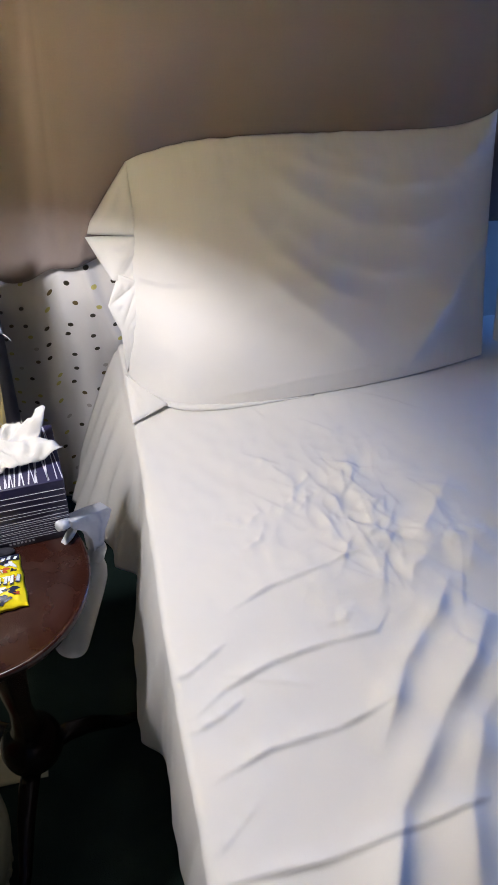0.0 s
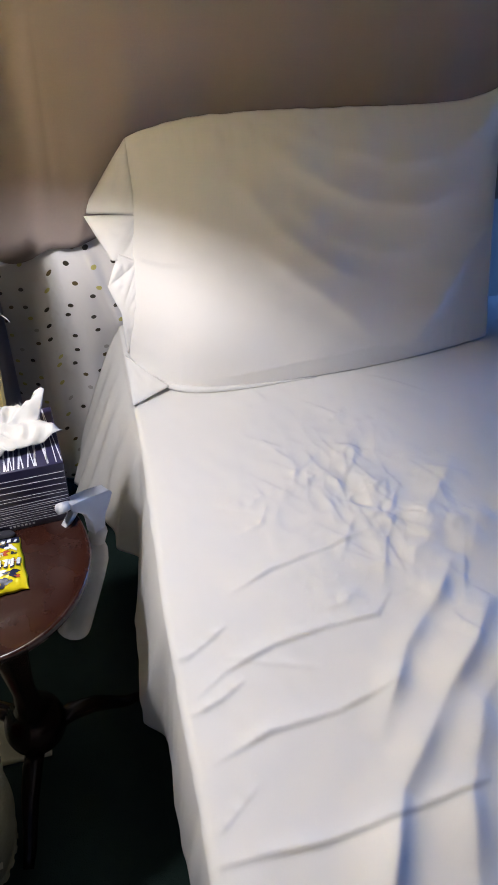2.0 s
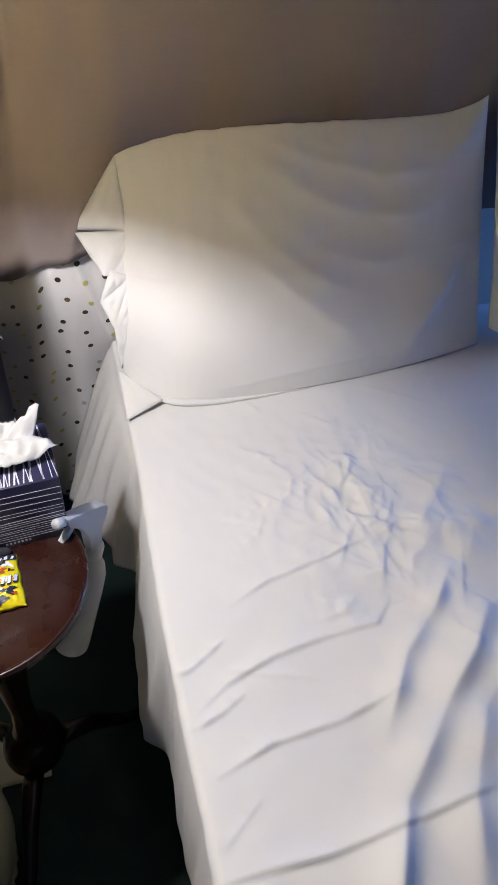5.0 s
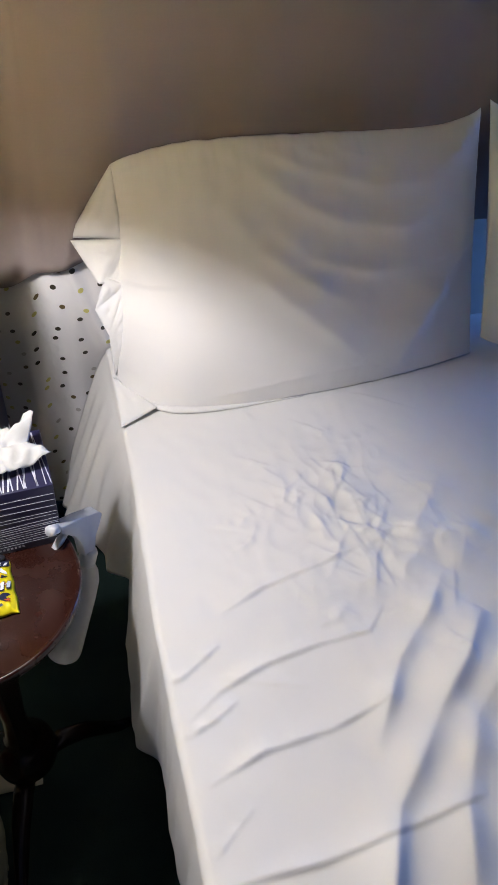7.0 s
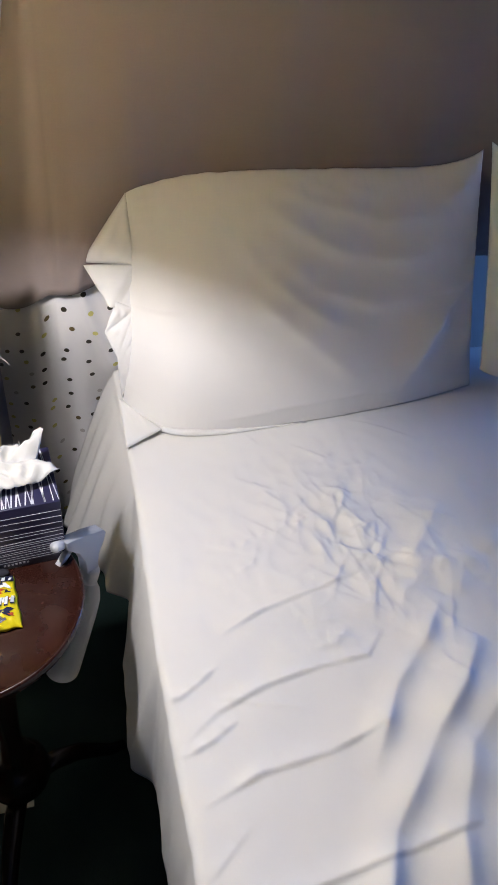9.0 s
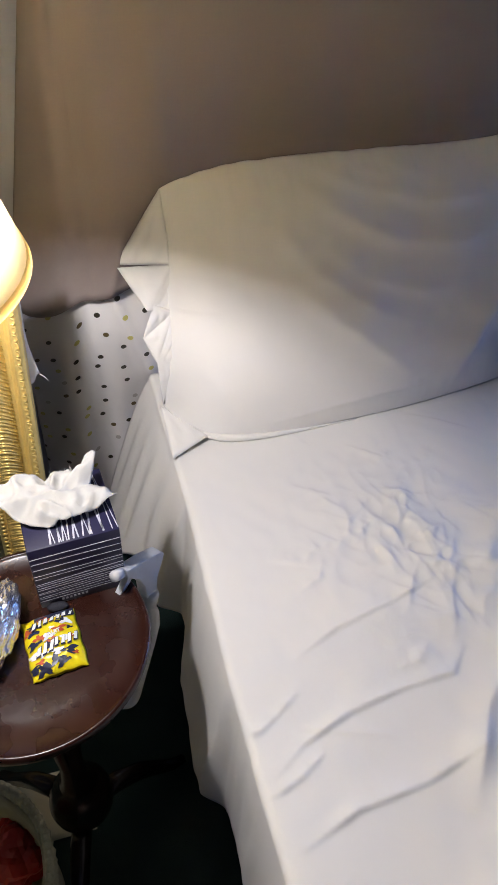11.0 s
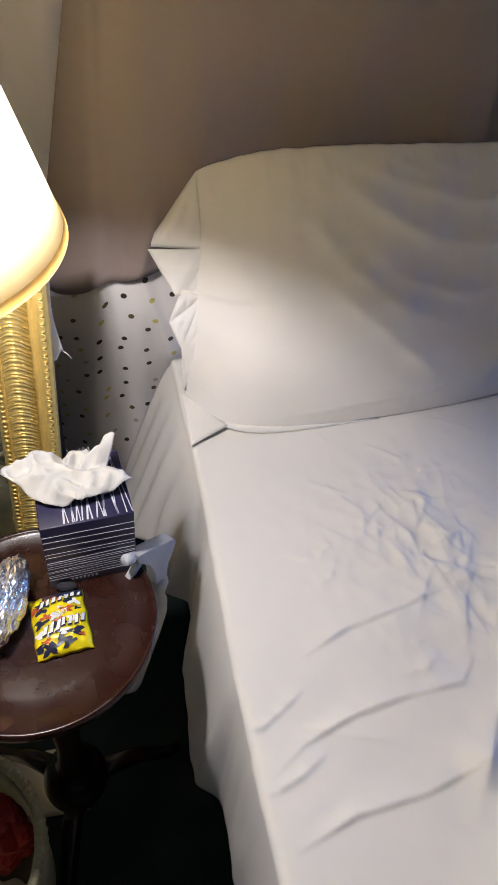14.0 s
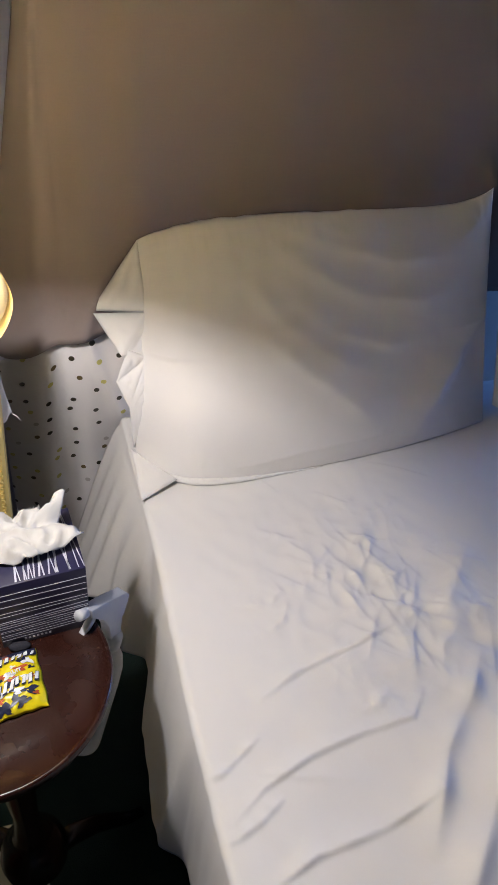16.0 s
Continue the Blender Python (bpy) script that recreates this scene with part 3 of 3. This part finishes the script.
def tissues():
    """A pulled and crumpled sheet that spreads over the top, with pointed corners."""
    jit = random.Random(3)
    rings, spokes = 16, 90
    bm = bmesh.new()
    grid = []
    for i in range(rings + 1):
        s = i / rings
        row = []
        for k in range(spokes):
            ang = 360 * k / spokes
            (a0, r0, z0), (a1, r1, z1) = next((p, q) for p, q in zip(RIM, RIM[1:]) if p[0] <= ang < q[0])
            f = (ang - a0) / (a1 - a0)
            r, tip = r0 + (r1 - r0) * f, z0 + (z1 - z0) * f
            c, d = math.cos(radians(ang)), math.sin(radians(ang))
            x, y = r * s * c, r * s * d
            z = 0.004 + tip * s ** 1.6 + 0.014 * (1 - s * s)
            z += 0.030 * (0.30 - abs(nz(x * 30, y * 30, 14.0))) * (1 - 0.5 * s) + 0.016 * (0.3 - abs(nz(x * 48 + 3, y * 48, 21.0)))
            j = 0.0005 * s
            row.append(bm.verts.new((x + jit.uniform(-j, j), y + jit.uniform(-j, j), max(0.0015, z + jit.uniform(-j, j) * 1.4))))
        grid.append(row)
    for a, b in zip(grid, grid[1:]):
        for k in range(spokes):
            bm.faces.new((a[k], b[k], b[(k + 1) % spokes], a[(k + 1) % spokes]))
    bmesh.ops.remove_doubles(bm, verts=grid[0], dist=0.01)
    bmesh.ops.triangulate(bm, faces=bm.faces[:])
    return bm


ts = part("tissue", tissues(), TISSUE, tissue, "crumpled white tissue")
ts.location = (0.050, 0.062, BH + 0.002)
solidify(ts, 0.0008)
bm = bmesh.new()
fj = random.Random(3)
for k in range(9):
    x0, y0 = 0.052 + 0.0032 * k, 0.096 + fj.uniform(-0.003, 0.003)
    tube([(x0, y0, BH + 0.012), (x0 + fj.uniform(-0.003, 0.003), y0 + 0.004, BH + 0.020), (x0 + fj.uniform(-0.006, 0.006), y0 + 0.006, BH + 0.026 + fj.uniform(0, 0.005))], [0.0007, 0.0006, 0.0003], 4, bm)
tagged(part("frayed_fibres", bm, TISSUE, tissue), kind="stuff")

# sweets pouch
pouch = thing("candy_pouch", (-0.074, 0.490, TZ + 0.002), "yellow fruit candy pouch with bold white lettering", "candy pouch", turn=8.0)
PW, PH = 0.070, 0.090


def pouch_z(u, v):
    return 0.016 * max(0, (1 - abs(u) ** 2.5) * (1 - abs(v) ** 3)) ** 0.6 + 0.0016 * nz(u * 5, v * 5, 3) + 0.0008


def on_pouch(x, y, lift):
    return (x, y, pouch_z(2 * x / PW, 2 * y / PH) + lift)


def wavy_edge(u, v):
    return (u * PW / 2 * (1 + 0.02 * math.sin(v * 9)), v * PH / 2 + 0.0006 * math.sin(u * 11) * abs(v), pouch_z(u, v))


pb = part("wrapper", sheet(lin(-1, 1, 40), lin(-1, 1, 50), wavy_edge), YELLOW, pouch)
solidify(pb, 0.0015)
rng = random.Random(21)


def blots(count, size, ymin, ymax, lift):
    bm = bmesh.new()
    for _ in range(count):
        cx, cy = rng.uniform(-0.9, 0.9) * PW / 2, rng.uniform(ymin, ymax)
        r, ph = rng.uniform(0.4, 1.0) * size, rng.uniform(0, 6)
        rim = []
        for k in range(14):
            a = 2 * math.pi * k / 14
            q = r * (1 + 0.45 * math.sin(3 * a + ph) + 0.25 * math.sin(5 * a))
            x, y = cx + q * math.cos(a) * 1.3, cy + q * math.sin(a) * 0.8
            x, y = max(-PW * 0.485, min(PW * 0.485, x)), max(-PH * 0.485, min(PH * 0.485, y))
            rim.append(bm.verts.new(on_pouch(x, y, lift)))
        c = bm.verts.new(on_pouch(cx, cy, lift))
        for k in range(14):
            bm.faces.new((c, rim[k], rim[(k + 1) % 14]))
    return bm


tagged(part("dark_print", blots(16, 0.007, -0.040, 0.042, 0.0010), INK, pouch, "dark blue printed splashes"), kind="stuff")
tagged(part("red_print", blots(9, 0.006, -0.040, 0.035, 0.0013), ORANGE, pouch, "orange red printed fruit shapes"), kind="stuff")
tagged(part("white_print", blots(9, 0.006, -0.042, 0.036, 0.0016), WHITEINK, pouch, "white printed highlights"), kind="stuff")
part("top_band", sheet(lin(-0.5, 1, 20), lin(0.72, 0.97, 8), lambda u, v: on_pouch(u * PW * 0.49, v * PH / 2, 0.0012)), INK, pouch, "dark blue printed band")


def lettering(bm, text, size, cx, cy, turn, lift):
    cu = bpy.data.curves.new("text", "FONT")
    cu.body, cu.size, cu.align_x, cu.align_y, cu.extrude, cu.offset, cu.resolution_u = text, size, "CENTER", "CENTER", 0.0002, size * 0.035, 2
    ob = bpy.data.objects.new("text", cu)
    scene.collection.objects.link(ob)
    me = bpy.data.meshes.new_from_object(ob.evaluated_get(bpy.context.evaluated_depsgraph_get()))
    bpy.data.objects.remove(ob)
    m = pose(cx, cy, 0, 0, 0, turn)
    for v in me.vertices:
        p = m @ v.co
        v.co = on_pouch(p.x, p.y, lift + v.co.z)
    bm.from_mesh(me)
    bpy.data.meshes.remove(me)


# bold printed name, drawn as plain slanted shapes
bm = bmesh.new()
lr = random.Random(5)
rim = bmesh.new()
for cx, cy, n, hgt in ((0.004, 0.029, 7, 0.011), (0.003, -0.009, 7, 0.015)):
    for k in range(n):
        x = cx + (k - (n - 1) / 2) * 0.0080
        y = cy + 0.18 * (x - cx) + lr.uniform(-0.001, 0.001)
        tall, wide, lean = hgt * lr.uniform(0.7, 1.0), 0.0056 * lr.uniform(0.7, 1.0), lr.uniform(0.1, 0.3)
        quad = [(x - wide / 2, y - tall / 2), (x + wide / 2, y - tall / 2 + 0.001), (x + wide / 2 + lean * tall, y + tall / 2), (x - wide / 3 + lean * tall, y + tall / 2 - 0.001)]
        bm.faces.new([bm.verts.new(on_pouch(a, b, 0.0030)) for a, b in quad])
        rim.faces.new([rim.verts.new(on_pouch(x + (a - x) * 1.25 - 0.0004, y + (b - y) * 1.25 - 0.0005, 0.0024)) for a, b in quad])
tagged(part("logo_print", bm, WHITEINK, pouch, "bold white logo shapes", smooth=False), kind="stuff")
tagged(part("logo_outline", rim, INK, pouch, "dark outline of the logo shapes", smooth=False), kind="stuff")
bm = bmesh.new()
lettering(bm, "FRUIT", 0.0075, 0.002, 0.0055, 8, 0.0034)
part("lettering", bm, WHITEINK, pouch, smooth=False)

# foil parcel
foil = bmesh.new()
bmesh.ops.create_icosphere(foil, subdivisions=5, radius=1.0)
fj = random.Random(12)
for v in foil.verts:
    p = v.co.copy()
    k = 1 + 0.10 * nz(*(p * 2.2)) + 0.12 * abs(nz(*(p * 3.5))) + 0.07 * abs(nz(*(p * 7.0))) + 0.035 * abs(nz(*(p * 15.0))) + fj.uniform(-0.003, 0.003)
    v.co = Vector((p.x * 0.024, p.y * 0.062, max(-0.9, p.z) * 0.036)) * k
fo = tagged(part("foil_parcel", foil, FOIL, smooth=False), "crumpled aluminium foil parcel on the side table", "foil")
fo.location = (-0.138, 0.515, TZ + 0.033)
fo.rotation_euler = (0, 0, radians(-14))
st = bmesh.new()
bmesh.ops.create_icosphere(st, subdivisions=3, radius=1.0)
for v in st.verts:
    v.co = Vector((v.co.x * 0.014, v.co.y * 0.007, max(-0.8, v.co.z) * 0.006)) * (1 + 0.2 * nz(*(v.co * 3)))
so = tagged(part("dark_pebble", st, BLACKBIT), "small dark grey lump on the side table", "pebble")
so.location = (-0.065, 0.545, TZ + 0.005)

# ---- table lamp ----
lamp = thing("table_lamp", LAMP, "ivory table lamp with a lit parchment shade", "table lamp")
part("base", lathe([(0, 0), (0.021, 0), (0.022, 0.006), (0.021, 0.016), (0.018, 0.020), (0.020, 0.030), (0.018, 0.042), (0.015, 0.050), (0.012, 0.062), (0, 0.062)], 48), IVORY, lamp)
part("stem", lathe([(0, 0.055), (0.011, 0.055), (0.010, 0.08), (0.015, 0.12), (0.019, 0.18), (0.020, 0.23), (0.017, 0.30), (0.014, 0.36), (0.012, 0.42), (0.012, 0.52), (0.016, 0.565), (0, 0.565)], 40), IVORY, lamp)
part("socket", lathe([(0, 0.563), (0.012, 0.563), (0.014, 0.580), (0.018, 0.588), (0.018, 0.612), (0, 0.612)], 24), BRASS, lamp)
SB, ST, RB, RT = 0.532, 0.777, 0.170, 0.088
sh = part("shade", lathe([(RB, SB), (RB - (RB - RT) * 0.5, (SB + ST) / 2), (RT, ST)], 96), SHADE, lamp, "glowing cream parchment shade")
solidify(sh, 0.0012)
part("shade_trim", lathe([(RB - 0.001, SB - 0.002), (RB + 0.0012, SB - 0.001), (RB - 0.0012, SB + 0.006), (RB - 0.003, SB + 0.006), (RB - 0.001, SB - 0.002)], 96), TRIM, lamp, "gold trim band")

# ---- gilt mirror leaning behind the table ----
mir = thing("mirror", (-0.065, 0.755, 0.0), "gilt framed mirror leaning behind the side table", "mirror")
mir.matrix_world = pose(-0.102, 0.805, 0.008, -3, 2.4, -5) @ Matrix.Diagonal((1.05, 1.05, 1.05, 1))
MW, MH, FW = 0.62, 0.960, 0.088
part("glass", box((MW - 2 * FW + 0.01, 0.004, MH - 2 * FW + 0.01), (-MW / 2, 0.012, MH / 2)), MIRROR, mir, "silvered mirror glass", smooth=False)
part("backing", box((MW - 0.01, 0.012, MH - 0.01), (-MW / 2, 0.024, MH / 2)), DARKWOOD, mir, smooth=False)


def moulding(length):
    """A frame side, running up z, its outer edge at x = 0 and its inner edge at x = -FW."""
    prof = [(0.0, 0.02), (0.0, -0.004), (-0.004, -0.010), (-0.014, -0.012), (-0.018, -0.006), (-0.022, -0.003), (-0.028, -0.006), (-0.036, -0.018), (-0.046, -0.024), (-0.056, -0.022), (-0.066, -0.012), (-0.069, -0.006), (-0.072, -0.008), (-0.079, -0.009), (-0.084, -0.002), (-0.088, 0.010)]
    return prof


def frame_side(length, name, m):
    prof = moulding(length)
    bm = bmesh.new()
    a = [bm.verts.new((x, y, -x)) for x, y in prof]
    b = [bm.verts.new((x, y, length + x)) for x, y in prof]
    for i in range(len(prof) - 1):
        bm.faces.new((a[i], a[i + 1], b[i + 1], b[i]))
    ob = part(name, bm, GOLD, mir, smooth=False)
    ob.matrix_local = m
    return ob


def place_side(ob, length):
    # carved leaves in the hollow, and beads on both edges
    bm = bmesh.new()
    z = FW + 0.012
    while z < length - FW * 0.55:
        for dz, k in ((0.0, 1.0), (0.0052, 0.5)):
            pts = [(-0.027 - 0.041 * t, -0.0085 - 0.0155 * math.sin(math.pi * t), z + dz + 0.020 * math.sin(math.pi * t)) for t in lin(0, 1, 11)]
            tube(pts, [0.0009 + 0.0014 * k * math.sin(math.pi * (0.08 + 0.84 * t)) for t in lin(0, 1, 11)], 6, bm)
        z += 0.0135
    tagged(part("carved_leaves", bm, GOLD, ob), kind="stuff")
    bm = bmesh.new()
    z = FW * 0.3
    while z < length - FW * 0.3:
        ring = [(-0.009 + 0.0042 * math.cos(a), -0.0125, z + 0.0048 * math.sin(a)) for a in lin(-1.9, 1.9, 8)]
        tube(ring, 0.0014, 5, bm)
        z += 0.0125
    z = FW * 0.9
    while z < length - FW * 0.9:
        box((0.006, 0.004, 0.0055), (-0.0755, -0.0095, z), bm=bm)
        z += 0.0095
    tagged(part("beading", bm, GOLD, ob), kind="stuff")


side_r = frame_side(MH, "frame_side", Matrix.Identity(4))
place_side(side_r, MH)
side_l = frame_side(MH, "frame_side", Matrix.Translation((-MW, 0, 0)) @ Matrix.Diagonal((-1, 1, 1, 1)))
bot = frame_side(MW, "frame_rail", Matrix.Translation((0, 0, 0)) @ pose(0, 0, 0, 0, -90, 0) @ Matrix.Diagonal((-1, 1, 1, 1)))
place_side(bot, MW)
top = frame_side(MW, "frame_rail", Matrix.Translation((0, 0, MH)) @ pose(0, 0, 0, 0, -90, 0))

# cloth tucked behind the mirror
tw = tagged(part("cloth_strip", sheet(lin(0, 1, 10), lin(0, 1, 40), lambda u, v: (-0.076 + 0.024 * u * (0.5 + 0.5 * v) + 0.003 * math.sin(v * 7), 0.868 + 0.012 * u, 1.02 - 0.205 * v + 0.02 * u * v + 0.003 * math.sin(u * 9))), COTTON), "white frayed cloth hanging behind the mirror", "cloth")
solidify(tw, 0.006)
th = tagged(part("loose_thread", tube([(-0.056, 0.880, 0.830), (-0.050, 0.879, 0.833), (-0.042, 0.877, 0.827), (-0.037, 0.876, 0.819)], 0.0008, 6), COTTON, tw), "")

# ---- spray bottle hung on the table's rim ----
spray = thing("spray_bottle", (0.066, 0.588, 0.62), "frosted plastic spray bottle hooked over the table rim", "spray bottle")
spray.matrix_world = look((0.066, 0.588, 0.62), (0.0, 0.548, 0.40))
# local -z runs down the bottle
part("bottle", lathe([(0, -0.240), (0.023, -0.240), (0.0285, -0.235), (0.0295, -0.226), (0.0290, -0.10), (0.0275, -0.065), (0.0225, -0.045), (0.016, -0.034), (0.013, -0.028), (0.013, -0.014), (0, -0.014)], 48), FROST, spray)
part("collar", lathe([(0, -0.028), (0.0145, -0.028), (0.0145, -0.008), (0.012, -0.002), (0, -0.002)], 28), NOZZLE, spray)
sinv = spray.matrix_world.inverted()
ALONG, SIDE = Vector((0.755, 0.655, 0)), Vector((-0.655, 0.755, 0))


def on_head(h, z, off=0.0):
    """A point of the pump: h back from the nozzle, z up, off to the side."""
    return Vector((0.016, 0.550, 0)) + ALONG * h + SIDE * off + Vector((0, 0, z))


def spray_part(name, bm, mat, label=""):
    ob = part(name, bm, mat, spray, label)
    ob.matrix_parent_inverse = sinv
    return ob


def plate(outline, half):
    bm = bmesh.new()
    for off in (-half, half):
        bm.faces.new([bm.verts.new(on_head(h, z, off)) for h, z in outline])
    bm.verts.ensure_lookup_table()
    n = len(outline)
    for k in range(n):
        bm.faces.new((bm.verts[k], bm.verts[(k + 1) % n], bm.verts[n + (k + 1) % n], bm.verts[n + k]))
    bmesh.ops.recalc_face_normals(bm, faces=bm.faces[:])
    bmesh.ops.bevel(bm, geom=bm.edges[:], offset=0.0015, segments=2, affect="EDGES", profile=0.5)
    return bm


spray_part("barrel", tube([on_head(0.006, 0.718), on_head(0.026, 0.708), on_head(0.050, 0.696)], [0.0052, 0.0055, 0.0060], 18), NOZZLE)
spray_part("nozzle", tube([on_head(-0.003, 0.722), on_head(0.0, 0.7205), on_head(0.011, 0.715)], [0.0074, 0.0082, 0.0078], 20), NOZZLE, "round white nozzle")
# the shell round the pump, wide at the back and narrow at the neck
spray_part("shroud", plate([(0.014, 0.722), (0.050, 0.708), (0.086, 0.690), (0.092, 0.680), (0.086, 0.664), (0.074, 0.644), (0.070, 0.614), (0.048, 0.614), (0.046, 0.650), (0.036, 0.678), (0.014, 0.706)], 0.0095), FROST)
spray_part("trigger", plate([(0.026, 0.706), (0.036, 0.700), (0.022, 0.686), (0.006, 0.674), (-0.008, 0.664), (-0.014, 0.669), (0.004, 0.684)], 0.0052), NOZZLE, "white hooked trigger")

# ---- basket and things on the floor ----
KX, KY, KR, KH = -0.290, 0.345, 0.158, 0.360
basket = thing("basket", (KX, KY, 0), "round grey green woven basket holding wrappers", "basket")
part("basket_body", lathe([(0, 0.0), (0.115, 0.0), (0.125, 0.01), (0.150, 0.15), (KR - 0.006, KH - 0.02), (KR - 0.018, KH - 0.02), (0.138, 0.15), (0.112, 0.02), (0, 0.02)], 72), BASKET, basket)
bm = bmesh.new()
n = 90
for k in range(n):
    a, b = 2 * math.pi * k / n, 2 * math.pi * (k + 1.6) / n
    r = KR - 0.010
    tube([(r * math.cos(a + (b - a) * t) * (1 + 0.035 * math.sin(math.pi * t)), r * math.sin(a + (b - a) * t) * (1 + 0.035 * math.sin(math.pi * t)), KH - 0.022 + 0.024 * math.sin(math.pi * t)) for t in lin(0, 1, 6)], 0.0058, 6, bm)
part("braided_rim", bm, BASKET, basket)
bm = bmesh.new()
for z in lin(0.02, KH - 0.03, 17):
    r0 = 0.125 + (KR - 0.006 - 0.125) * min(1, max(0, (z - 0.01) / (KH - 0.03)))
    tube([((r0 + 0.0035 * math.cos(36 * a + (z * 900))) * math.cos(a), (r0 + 0.0035 * math.cos(36 * a + (z * 900))) * math.sin(a), z) for a in lin(0, 2 * math.pi, 145)], 0.0062, 5, bm)
part("weave", bm, BASKET, basket)


def crumple(sx, sy, sz, seed, mat, name, at, label, cat):
    bm = bmesh.new()
    bmesh.ops.create_icosphere(bm, subdivisions=4, radius=1.0)
    for v in bm.verts:
        p = v.co.copy()
        k = 1 + 0.22 * nz(p.x * 2 + seed, p.y * 2, p.z * 2) + 0.18 * abs(nz(p.x * 5, p.y * 5 + seed, p.z * 5))
        v.co = Vector((p.x * sx, p.y * sy, p.z * sz)) * k
    ob = tagged(part(name, bm, mat, smooth=False), label, cat)
    ob.location = at
    return ob


crumple(0.055, 0.060, 0.050, 1.0, RED, "candy_wrapper", (KX + 0.075, KY + 0.075, 0.205), "crumpled shiny red wrapper in the basket", "wrapper")
crumple(0.075, 0.060, 0.050, 5.0, PAPER, "crumpled_paper", (KX + 0.055, KY - 0.05, 0.17), "crumpled cream paper in the basket", "paper")
crumple(0.03, 0.03, 0.03, 8.0, YELLOW, "candy_wrapper", (KX + 0.02, KY - 0.04, 0.225), "crumpled yellow wrapper in the basket", "wrapper")
crumple(0.09, 0.09, 0.08, 9.0, TISSUE, "crumpled_paper", (KX - 0.05, KY + 0.02, 0.10), "crumpled white paper low in the basket", "paper")
pp = tagged(part("paper_sheet", sheet(lin(0, 1, 16), lin(0, 1, 12), lambda u, v: (-0.36 + 0.27 * u, 0.49 + 0.13 * v, 0.006 + 0.003 * nz(u * 3, v * 3))), PAPER), "cream paper sheet lying on the carpet", "paper")
solidify(pp, 0.002)
